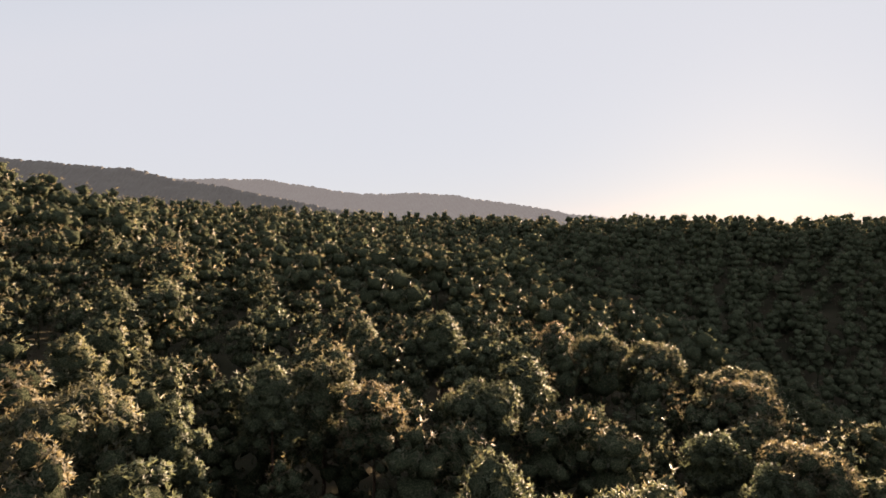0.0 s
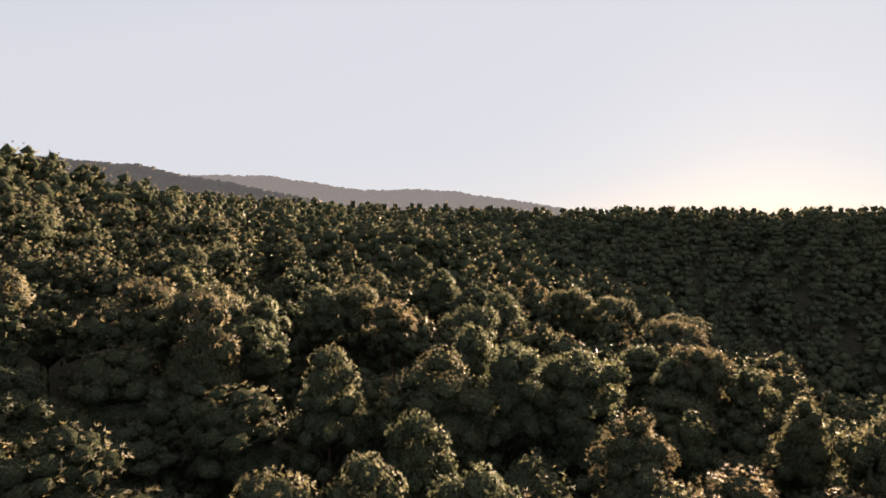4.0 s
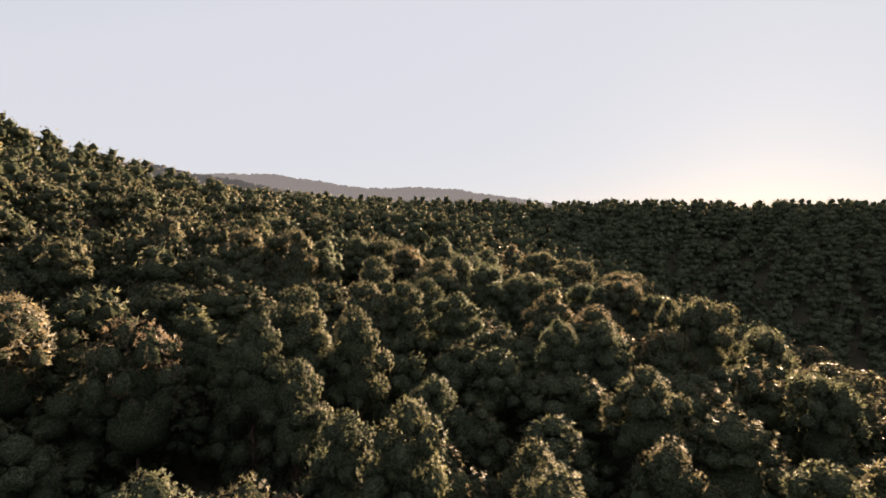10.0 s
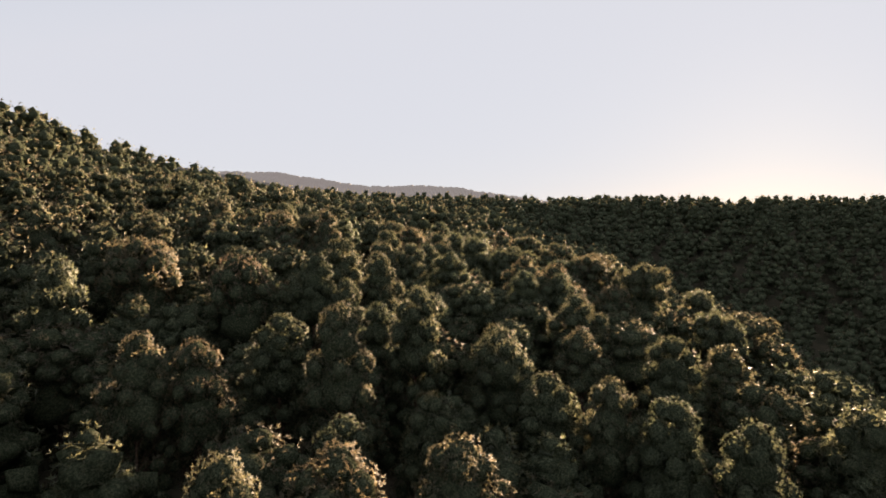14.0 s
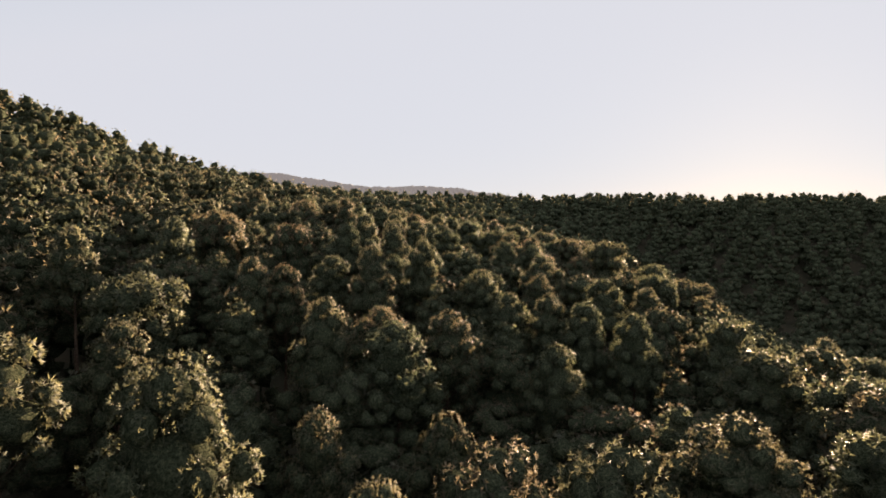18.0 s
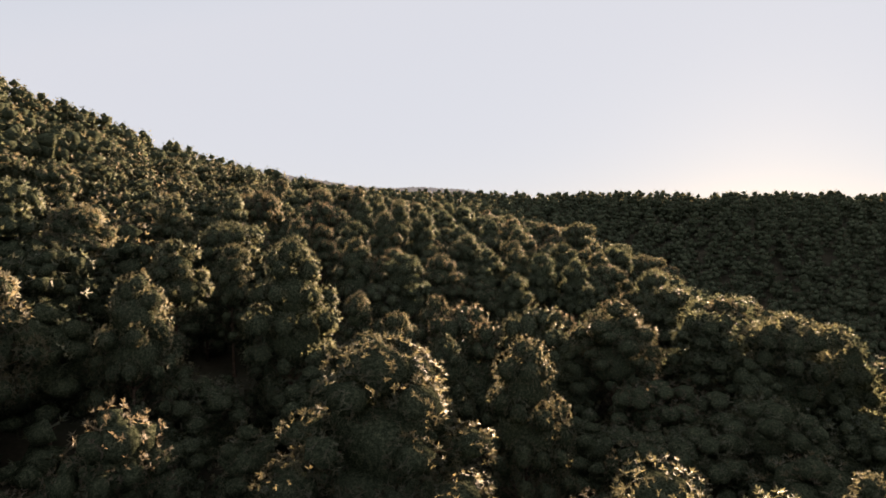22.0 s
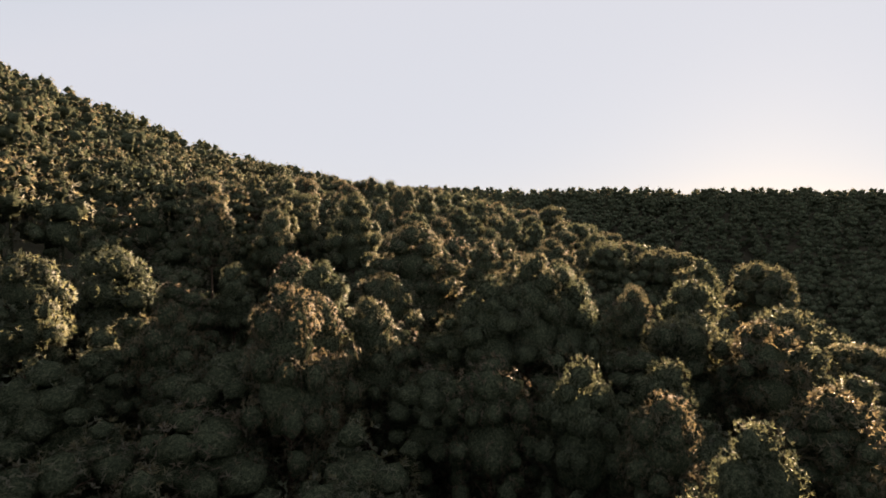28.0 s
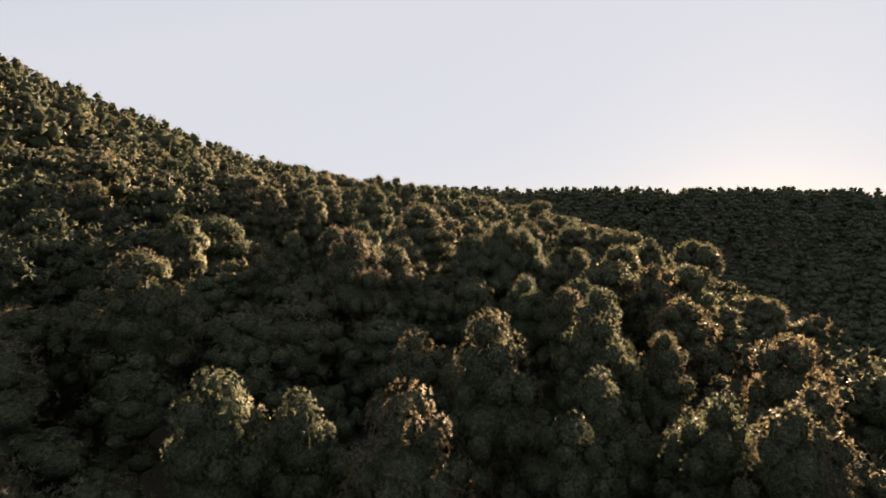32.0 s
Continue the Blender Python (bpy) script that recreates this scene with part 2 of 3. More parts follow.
def joined(pieces):
    """Pieces of (points, triangles, normals, material numbers) as one."""
    at, Vs, Ts, Ns, Ms = 0, [], [], [], []
    for V, T, N, M in pieces:
        Vs.append(V), Ts.append(T + at), Ns.append(N), Ms.append(M)
        at += len(V)
    return np.concatenate(Vs), np.concatenate(Ts), np.concatenate(Ns), np.concatenate(Ms)


def sheet(name, xs, ys, height, mat):
    X, Y = np.meshgrid(xs, ys)
    V = np.stack([X, Y, height(X, Y)], -1).reshape(-1, 3)
    nx, ny = len(xs), len(ys)
    i = (np.arange(ny - 1)[:, None] * nx + np.arange(nx - 1)).ravel()
    tris = np.concatenate([np.stack([i, i + 1, i + nx + 1], 1), np.stack([i, i + nx + 1, i + nx], 1)])
    ob = link_mesh(name, V, tris, mat)
    ob.data.polygons.foreach_set("use_smooth", np.ones(len(tris), bool))
    return ob


def spread(a, b, n, out):
    """Even steps from a to b, then ever wider ones to the distance out on both sides."""
    wide = np.geomspace(20, out, 14)
    return np.concatenate([(a - wide)[::-1], np.linspace(a, b, n), b + wide])


tagged(sheet("ground", spread(-320, 420, 186, 3800), spread(-230, 460, 174, 3800), ground_z, litter), "brown leaf litter on a steep wooded mountainside", "ground", kind="structure")

# ---- leaves, crowns, trunks ----
rng = np.random.default_rng(7)


def unit(v):
    return v / np.maximum(np.linalg.norm(v, axis=-1, keepdims=True), 1e-6)


def sprays(gen, centres, ways, blades, length, width, calm):
    """Tufts of flat blades that fan out from each centre about its way; points, triangles and soft normals."""
    n = len(centres)
    d = unit(unit(gen.normal(size=(n, blades, 3))) * 1.1 + ways[:, None, :] * 0.75)
    side = unit(np.cross(d, gen.normal(size=d.shape)))
    ln = length * gen.uniform(0.85, 1.08, (n, blades, 1))
    wd = width * gen.uniform(0.7, 1.3, (n, blades, 1))
    c = centres[:, None, :]
    tip = c + d * ln
    base = c + d * ln * 0.15
    a, b, e = tip, base - side * wd, base + side * wd
    soft = unit((1 - calm) * d + calm * ways[:, None, :] + 0.08 * gen.normal(size=d.shape))
    turn = (np.cross(b - a, e - a) * soft).sum(-1, keepdims=True) < 0
    b, e = np.where(turn, e, b), np.where(turn, b, e)
    V = np.stack([a, b, e], 2).reshape(-1, 3)
    return V, np.arange(len(V)).reshape(-1, 3), np.repeat(soft.reshape(-1, 3), 3, 0), np.zeros(len(V) // 3, int)


def solid_body():
    """Points and triangles of a body with twelve corners."""
    g = (1 + 5 ** 0.5) / 2
    P = unit(np.array([(-1, g, 0), (1, g, 0), (-1, -g, 0), (1, -g, 0), (0, -1, g), (0, 1, g), (0, -1, -g), (0, 1, -g), (g, 0, -1), (g, 0, 1), (-g, 0, -1), (-g, 0, 1)]))
    close = lambda a, b: np.linalg.norm(P[a] - P[b]) < 1.15
    T = np.array([(a, b, c) for a in range(12) for b in range(a + 1, 12) for c in range(b + 1, 12) if close(a, b) and close(a, c) and close(b, c)])
    f = (np.cross(P[T[:, 1]] - P[T[:, 0]], P[T[:, 2]] - P[T[:, 0]]) * P[T].sum(1)).sum(1) < 0
    T[f] = T[f][:, ::-1]
    return P, T


BODY, BODY_T = solid_body()
KNOB = np.array([(1, 0, 0), (-1, 0, 0), (0, 1, 0), (0, -1, 0), (0, 0, 1), (0, 0, -1)], float)
KNOB_T = np.array([(0, 2, 4), (2, 1, 4), (1, 3, 4), (3, 0, 4), (2, 0, 5), (1, 2, 5), (3, 1, 5), (0, 3, 5)])


def lumps(gen, centres, radii, P, T, squash):
    """A small uneven round body at each centre; points, triangles and soft normals."""
    n, m = len(centres), len(P)
    turn = unit(gen.normal(size=(n, 3)))
    axis = unit(np.cross(turn, gen.normal(size=(n, 3))))
    frame_of = np.stack([turn, axis, np.cross(turn, axis)], 1)
    D = np.einsum("mk,nkj->nmj", P, frame_of)
    V = centres[:, None, :] + D * squash * radii[:, None, None] * gen.uniform(0.8, 1.15, (n, m, 1))
    F = (T[None] + m * np.arange(n)[:, None, None]).reshape(-1, 3)
    return V.reshape(-1, 3), F, unit(D + 0.12 * gen.normal(size=D.shape)).reshape(-1, 3), np.ones(len(F), int)


RINGS = {  # for each shape: how many boughs, how far out, how far under the top, how large; in crown radii
    "dome": [(1, 0.00, 0.40, 0.42), (4, 0.38, 0.62, 0.42), (7, 0.68, 1.05, 0.38), (8, 0.80, 1.62, 0.36), (6, 0.66, 2.20, 0.34)],
    "cone": [(1, 0.00, 0.32, 0.32), (4, 0.28, 0.70, 0.36), (6, 0.48, 1.20, 0.36), (7, 0.66, 1.75, 0.36), (7, 0.76, 2.35, 0.34)],
    "flat": [(3, 0.30, 0.40, 0.40), (8, 0.70, 0.62, 0.36), (8, 0.84, 1.05, 0.32), (5, 0.55, 1.50, 0.34)],
    "near": [(1, 0.06, 0.40, 0.36), (4, 0.40, 0.58, 0.34), (7, 0.70, 0.98, 0.32), (9, 0.82, 1.48, 0.31), (8, 0.78, 2.05, 0.30), (6, 0.60, 2.60, 0.30)],
    "tall": [(2, 0.12, 0.36, 0.32), (4, 0.38, 0.72, 0.33), (6, 0.58, 1.20, 0.33), (8, 0.72, 1.75, 0.32), (8, 0.80, 2.30, 0.31), (6, 0.62, 2.85, 0.30)],
    "loose": [(1, 0.10, 0.36, 0.36), (3, 0.44, 0.70, 0.36), (5, 0.70, 1.20, 0.34), (4, 0.78, 1.75, 0.33), (5, 0.66, 2.35, 0.32)],
    "simple": [(1, 0.00, 0.48, 0.48), (5, 0.52, 0.90, 0.44), (5, 0.72, 1.60, 0.44), (4, 0.60, 2.50, 0.52)],
    "far": [(1, 0.00, 0.58, 0.58), (3, 0.50, 1.10, 0.56), (4, 0.62, 2.20, 0.64)],
}


class Crown:
    """A crown made of rounded boughs set in rings under its top."""

    def __init__(self, gen, radius, top, shape):
        self.gen = gen
        c, r = [], []
        for n, out, down, size in RINGS[shape]:
            a0 = gen.uniform(0, 6.28)
            for k in range(n):
                a = a0 + (k + gen.uniform(-0.22, 0.22)) * 6.283 / n
                o = radius * out * gen.uniform(0.8, 1.15)
                s = radius * size * gen.uniform(0.78, 1.18)
                c.append((math.cos(a) * o, math.sin(a) * o, top - radius * down * 1.12 + radius * gen.uniform(-0.16, 0.12)))
                r.append(s)
        self.c, self.r = np.array(c), np.array(r)
        self.c[:, 2] += top - np.max(self.c[:, 2] + 0.85 * self.r)
        self.squash = np.array((1.0, 1.0, 0.9))

    def shoots(self, n, inside, loose):
        """About n shoots spread over the outer side of the boughs, and their ways."""
        share = self.r ** 2 / np.sum(self.r ** 2)
        P, W = [], []
        for i, (c, r) in enumerate(zip(self.c, self.r)):
            m = max(int(n * share[i] * 1.75), 1)
            k = np.arange(m)
            z = 1 - (k + 0.5) / m * 1.7
            a = k * 2.39996 + self.gen.uniform(0, 6.28) + self.gen.uniform(-0.5, 0.5, m)
            f = np.sqrt(1 - z * z)
            d = np.stack([np.cos(a) * f, np.sin(a) * f, z], 1)
            p = c + d * self.squash * (r * inside * (1.05 - loose * self.gen.uniform(0, 1, m) ** 2))[:, None]
            gap = np.linalg.norm((p[:, None, :] - self.c[None]) / self.squash, axis=2) / self.r
            gap[:, i] = 9
            keep = gap.min(1) > 0.80 * inside
            P.append(p[keep]), W.append(d[keep])
        return np.concatenate(P), unit(np.concatenate(W) + np.array((0, 0, 0.12)))

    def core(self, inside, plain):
        """Dark bodies inside each bough, standing in for its shade."""
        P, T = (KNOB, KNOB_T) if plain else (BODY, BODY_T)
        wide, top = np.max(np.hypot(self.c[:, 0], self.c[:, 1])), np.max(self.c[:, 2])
        sun_block = np.array([(0, 0, top - 0.75 * wide), (0, 0, top - 1.6 * wide)])          # two unseen bodies added to keep sunlight from passing through the crown
        return lumps(self.gen, np.concatenate([self.c, sun_block]), np.concatenate([inside * self.r, [0.62 * wide, 0.8 * wide]]), P, T, self.squash)

    def leaves(self, tufts, size, blades, width, core, plain=False, calm=0.5):
        """The whole crown: round tufts of needles all over the boughs, and the dark shade bodies inside them."""
        p, d = self.shoots(tufts, 0.93, 0.30)
        s = size * self.gen.uniform(0.65, 1.25, len(p))
        d = unit(d + calm * unit(p - np.array((0, 0, np.max(p[:, 2]) - 1.1 * np.max(np.abs(p[:, 0]))))))
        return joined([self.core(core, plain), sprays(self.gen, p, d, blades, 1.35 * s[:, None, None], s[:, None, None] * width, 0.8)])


def tube(path, radii, sides):
    """A tapered tube along a path; returns points and triangles."""
    V, T = [], []
    for k, (p, r) in enumerate(zip(path, radii)):
        way = unit(np.asarray(path[min(k + 1, len(path) - 1)]) - np.asarray(path[max(k - 1, 0)]))
        a = unit(np.cross(way, (0.31, 0.9, 0.11)))
        b = np.cross(way, a)
        for s in range(sides):
            q = 2 * math.pi * s / sides
            V.append(np.asarray(p) + r * (math.cos(q) * a + math.sin(q) * b))
    for k in range(len(path) - 1):
        for s in range(sides):
            i, j = k * sides + s, k * sides + (s + 1) % sides
            T += [(i, j, j + sides), (i, j + sides, i + sides)]
    return np.array(V), np.array(T)


def timber(gen, height, foot, forks):
    """Trunk with a flared foot and limbs that run out to the points given."""
    ks = np.linspace(0, 1, 9)
    bend = gen.uniform(-0.25, 0.25, 2)
    path = [(bend[0] * math.sin(3 * k), bend[1] * math.sin(2.4 * k), -0.6 + (height + 0.6) * k) for k in ks]
    V, T = tube(path, [foot * (1 - 0.88 * k) * (1.45 if k == 0 else 1) for k in ks], 8)
    Vs, Ts, n = [V], [T], len(V)
    for f in forks:
        z = max(f[2] - 0.55 * math.hypot(f[0], f[1]) - 0.3, height * 0.3)
        k = min(z / height, 0.95)
        root = np.array((bend[0] * math.sin(3 * k), bend[1] * math.sin(2.4 * k), z))
        mid = (root + f) / 2 + np.array((0, 0, 0.12 * np.linalg.norm(f - root)))
        w, t = tube([root, mid, f], [foot * 0.34 * (1.1 - k), foot * 0.2, foot * 0.06], 4)
        Vs.append(w), Ts.append(t + n)
        n += len(w)
    return np.concatenate(Vs), np.concatenate(Ts)


NOMINAL_R, NOMINAL_H = 3.2, 16.0
SIZE = {}


def model_tree(name, seed, shape, radius, leaf, tufts, size, blades, width):
    gen = np.random.default_rng(seed)
    root = new(name)
    SIZE[root.name] = radius
    crown = Crown(gen, radius, NOMINAL_H, shape)
    V, T = timber(gen, NOMINAL_H * 0.86, 0.24, crown.c)
    link_mesh("trunk", V, T, bark, root)
    V, T, N, M = crown.leaves(tufts, size, blades, width, 0.72)
    link_mesh("crown", V, T, (leaf, shade_and_poles), root, N, M)
    return root


PINES = [
    model_tree("pine_tree", 11, "dome", 3.0, needles, 420, 0.30, 8, 0.21),
    model_tree("pine_tree", 12, "loose", 3.0, needles, 390, 0.30, 8, 0.21),
    model_tree("pine_tree", 13, "cone", 2.9, needles, 420, 0.30, 8, 0.21),
    model_tree("pine_tree", 14, "dome", 3.1, needles, 420, 0.30, 8, 0.21),
]
LARGE_PINES = [
    model_tree("pine_tree", 15, "dome", 4.1, needles, 620, 0.32, 8, 0.21),
    model_tree("pine_tree", 16, "flat", 4.1, needles, 580, 0.32, 8, 0.21),
    model_tree("pine_tree", 17, "cone", 4.0, needles, 620, 0.32, 8, 0.21),
]
NEAR_PINES = [
    model_tree("pine_tree", 41, "near", 3.6, needles, 1350, 0.155, 10, 0.17),
    model_tree("pine_tree", 42, "tall", 3.6, needles, 1350, 0.155, 10, 0.17),
    model_tree("pine_tree", 43, "near", 3.6, needles, 1350, 0.155, 10, 0.17),
    model_tree("pine_tree", 44, "tall", 3.6, needles, 1350, 0.155, 10, 0.17),
]
LOW_PINES = [
    model_tree("pine_tree", 31, "dome", 3.5, needles, 240, 0.29, 8, 0.17),
    model_tree("pine_tree", 32, "cone", 3.4, needles, 240, 0.29, 8, 0.17),
    model_tree("pine_tree", 33, "loose", 3.5, needles, 230, 0.29, 8, 0.17),
]
OAKS = [
    model_tree("oak_tree", 21, "dome", 3.9, oak_leaves, 320, 0.27, 8, 0.17),
    model_tree("oak_tree", 22, "flat", 3.9, oak_leaves, 300, 0.27, 8, 0.17),
]
PINE_LABELS = ["pine with a dense rounded crown of long needles", "thin irregular pine with gaps between its boughs", "slender pine with a tapering crown of tufts",
               "medium pine with a domed crown and bright tips", "large pine with a full domed crown of puffy boughs", "old pine with a broad flat-topped crown",
               "large pine with a full tapering crown and bright tips"]
OAK_LABELS = ["oak with a dense brownish rounded crown", "spreading oak with dull small leaves among pines"]
LOW_LABELS = ["shaded pine with a rounded crown below its neighbours", "young pine with a pointed crown in shade", "shaded pine with loose clumps of needles"]
NEAR_LABELS = ["tall pine with a domed crown of small round needle tufts", "tall pine with a tapering crown of small needle tufts", "old pine with a dense uneven crown of needle tufts", "pine with a high rounded crown of clumped needle tufts"]
for ob, text in zip(PINES + LARGE_PINES + NEAR_PINES + OAKS + LOW_PINES, PINE_LABELS + NEAR_LABELS + OAK_LABELS + LOW_LABELS):
    kind = ob.name.split("_")[0]
    tagged(ob, text, kind + " tree", kind + "s on the hillside")
used = set()
standing = []


def plant(models, x, y, top, r, which):
    g = float(ground_z(x, y))
    h = max(top - g, 7.0)
    ob = models[which % len(models)]
    s = max(r / SIZE[ob.name], h / NOMINAL_H / 1.25)
    up = min(max(h, 0.85 * s * NOMINAL_H), h + 3.5) / NOMINAL_H         # young trees keep a full crown and are rooted deeper
    m = pose(x, y, top - up * NOMINAL_H if h > 7.0 else g, 0, 0, (x * 37 + y * 53) % 360) @ Matrix.Diagonal((s, s, up, 1))
    standing.append((x, y, r))
    if ob.name in used:
        return copy_thing(ob, m @ Matrix.Diagonal((*(1 / k for k in ob.scale), 1)))     # the copy takes the first one's scale on top
    used.add(ob.name)
    ob.matrix_basis = m
    return ob


def reach(x, y):
    """How near the way ever comes to a tree that is in view, about."""
    return max(abs(x - 2) / 0.74, y, 26.0)


def pine(x, y, top, r):
    return plant(NEAR_PINES if reach(x, y) < 32 else PINES if r < 3.3 else LARGE_PINES, x, y, top + 0.4, 1.14 * r, int(abs(x * 7.3 + y * 3.1 + top)))


def oak(x, y, top, r):
    return plant(OAKS, x, y, top, r, int(abs(x + y)))


# ---- the trees along the way, one by one ----
pine(-13.9, 152.7, 97.8, 4.6)
pine(36.6, 103.3, 88.8, 4.6)
pine(18.8, 99.6, 93.0, 4.2)
pine(26.4, 98.7, 91.3, 3.5)
pine(-0.4, 95, 95.4, 4.6)
pine(46.5, 94.5, 86.4, 4.6)
pine(-12.2, 90, 94.9, 3.6)
pine(43.8, 85, 86.8, 4.2)
pine(-42.8, 77.8, 101.0, 3.9)
pine(40.2, 75.4, 84.9, 3)
pine(10.1, 73.7, 93.4, 4.6)
pine(30.1, 65.4, 86.5, 3)
pine(4.1, 63.6, 92.9, 3.5)
oak(17.6, 60.7, 89.7, 4)
pine(-12.4, 60.4, 96.1, 3.6)
pine(75.7, 60.3, 74.2, 4.6)
pine(-35.9, 57.3, 99.1, 3.2)
pine(35.8, 56.9, 88.3, 3.7)
pine(41.6, 56.5, 85.3, 3.7)
pine(31, 55.4, 87.2, 2.5)
pine(-16.1, 55.3, 96.8, 2.8)
pine(-6.7, 55, 94.9, 3)
pine(-35.2, 47.1, 98.7, 4.1)
pine(-20, 43.5, 97.0, 2.4)
pine(-26.1, 41.9, 98.6, 3.5)
pine(15, 41.3, 91.1, 4.3)
pine(3.3, 40.2, 94.4, 2.8)
pine(54.4, 38.1, 82.4, 3.4)
pine(37.5, 36.4, 87.4, 3.3)
pine(-44.7, 36, 101.0, 2.9)
pine(-18.6, 35.5, 95.7, 2.7)
pine(7.1, 34.5, 93.4, 3.4)
pine(12.9, 33.8, 88.7, 3.5)
pine(51.9, 33.1, 82.9, 4)
pine(-22, 31.4, 98.8, 3.3)
pine(-9.4, 25.3, 95.2, 3.1)
pine(-0.3, 27, 94.9, 4.2)
pine(38.4, 25.4, 89.0, 3.6)
pine(15.7, 23.1, 90.6, 3.3)
pine(54.3, 20.8, 80.5, 4.6)
pine(30.7, 18.2, 85.7, 3.3)
pine(-30, 16.2, 95.7, 2.9)
pine(-1.4, 15, 93.2, 2.4)
pine(-47.4, 14.9, 98.1, 2.8)
pine(19.3, 13.3, 90.0, 4.3)
pine(-32.1, 9.2, 93.3, 3.5)
pine(19.3, 9.1, 88.8, 4.2)
pine(2.2, 8.6, 92.1, 3.4)
pine(-3.9, 6.4, 93.7, 2.4)
pine(42.9, 4.3, 83.5, 3.3)
pine(-8.1, 3.5, 94.0, 3.2)
pine(13.4, 2.5, 89.9, 3)
pine(68.2, -7.2, 73.3, 4.6)
pine(18.4, -9.7, 88.2, 3.2)
pine(-11.7, -10.2, 95.2, 3.2)
pine(-6.6, -10.8, 93.5, 2.4)
pine(73.7, -11.2, 70.7, 4.6)
oak(24.6, -12, 85.5, 4.4)
pine(-13.8, -15.6, 93.7, 2.4)
pine(-34.1, -15.7, 95.6, 3.5)
pine(0.1, -16.4, 89.0, 2.5)
oak(-21.8, -17.7, 94.1, 2.8)
pine(33.2, -19.1, 83.6, 3)
pine(-9.5, -19.7, 91.2, 2.4)
pine(16.4, -21.4, 86.0, 3.2)
pine(6.8, -23.1, 86.7, 2.4)
pine(25.1, -24.4, 85.7, 3.3)
pine(-5.2, -25, 89.2, 2.4)
oak(32.3, -28.4, 82.4, 3.8)
pine(6.8, -29.6, 87.5, 3.5)
pine(-1, -30.1, 91.6, 2.4)
pine(-33.9, -31.6, 94.4, 2.4)
pine(7.1, -33.2, 87.4, 2.6)
pine(38.2, -34.8, 81.5, 3.3)
pine(-12.3, -35.3, 89.8, 2.9)
pine(10.1, -37, 85.4, 2.8)
pine(14.7, -39.4, 85.5, 2.4)
pine(-6.6, -39.6, 91.4, 2.6)
pine(18.1, -42.5, 84.9, 2.8)
pine(-16.1, -43.5, 89.4, 2.4)
pine(0.6, -43.7, 85.6, 2.4)
pine(23.3, -44.7, 84.1, 2.6)
pine(-19.3, -45.5, 90.3, 2.4)
pine(36.6, -47.1, 80.2, 4.2)
pine(-4.9, -47.4, 85.2, 2.4)
pine(-35.4, -51, 93.7, 2.6)
pine(2.6, -51.2, 85.3, 3)
pine(-3.9, -55.2, 86.3, 3.4)
pine(12.6, -55.7, 83.0, 2.8)
pine(39.4, -57.6, 80.3, 4.5)
pine(-24.7, -59.4, 89.9, 3.3)
pine(-8.3, -60.1, 87.9, 2.6)
pine(-1.8, -60.8, 86.0, 3.6)
pine(37.4, -62.8, 80.6, 4.6)
pine(49.1, -67.4, 77.9, 4.1)
pine(-39.1, -67.5, 91.9, 3.7)
pine(-20.3, -70.1, 87.6, 2.4)
pine(21.9, -71.5, 81.8, 4.1)
pine(40.6, -71.7, 80.0, 4.1)
pine(31.3, -72.4, 80.5, 3.2)
pine(2.6, -72.8, 82.3, 2.4)
pine(57, -73.7, 77.8, 4.5)
pine(-5.7, -73.8, 82.7, 2.4)
oak(12.2, -77.4, 82.3, 3)
pine(-23.2, -77.6, 88.3, 2.6)
oak(5.2, -78.8, 82.7, 2.5)
pine(-1, -82.5, 82.0, 2.4)
pine(-9.7, -85.4, 88.9, 3.2)
pine(3.6, -85.9, 80.6, 2.4)
pine(-2.9, -88.4, 81.3, 2.4)
pine(-19.6, -92.4, 86.5, 2.4)
pine(9.1, -95.5, 82.5, 2.6)
pine(-25.3, -99.5, 87.7, 2.4)
pine(56.6, -100.2, 69.6, 3.7)
pine(25.2, -106.2, 77.7, 2.4)
pine(0.4, -106.5, 84.6, 4.9)
oak(-13.3, -106.7, 81.7, 2.4)
pine(30.9, -108.4, 78.4, 2.6)
pine(41, -109.1, 75.3, 4.2)
pine(-48.2, -111.5, 88.0, 3.1)
pine(23.6, -111.7, 78.0, 2.8)
pine(-17.6, -113.5, 80.5, 2.4)
pine(-0.9, -113.9, 78.6, 3.8)
pine(11.7, -114.8, 81.7, 3.7)
pine(14.8, -116.1, 81.1, 3.7)
pine(-1.1, -117.2, 79.8, 2.9)
pine(-8.9, -117.3, 80.3, 2.4)
pine(42.4, -118, 70.3, 3.2)
pine(14.8, -119.6, 80.9, 2.4)
pine(11.6, -121.9, 82.1, 2.4)
pine(-24.6, -122.6, 82.6, 3.4)
pine(31.2, -123.3, 76.5, 3)
pine(8, -123.7, 80.4, 3.3)
pine(-5.5, -129.4, 82.0, 2.5)
pine(-25.4, -132.6, 82.7, 2.4)
pine(-15.3, -132.9, 79.4, 2.4)
pine(30.8, -133.4, 73.7, 3)
pine(19, -134.3, 75.8, 2.4)
oak(7.1, -135.6, 76.8, 2.5)
pine(12.9, -136.5, 76.4, 2.4)
pine(-4.4, -134.2, 80.2, 2.6)
pine(-1.5, -129, 79.2, 2.7)
pine(27, -117.9, 76.4, 3.7)
pine(-5, -139.4, 81.4, 2.4)
pine(16.4, -141.5, 75.7, 2.4)
pine(33.8, -148.4, 72.3, 3.3)
pine(17.6, -148.5, 76.6, 3)
pine(22.3, -150.8, 73.2, 2.4)
pine(16.3, -154.3, 75.2, 2.9)
pine(2.5, -155.2, 74.0, 2.9)
pine(-18.2, -155.4, 80.1, 3.5)
pine(27.6, -162.4, 71.9, 2.4)
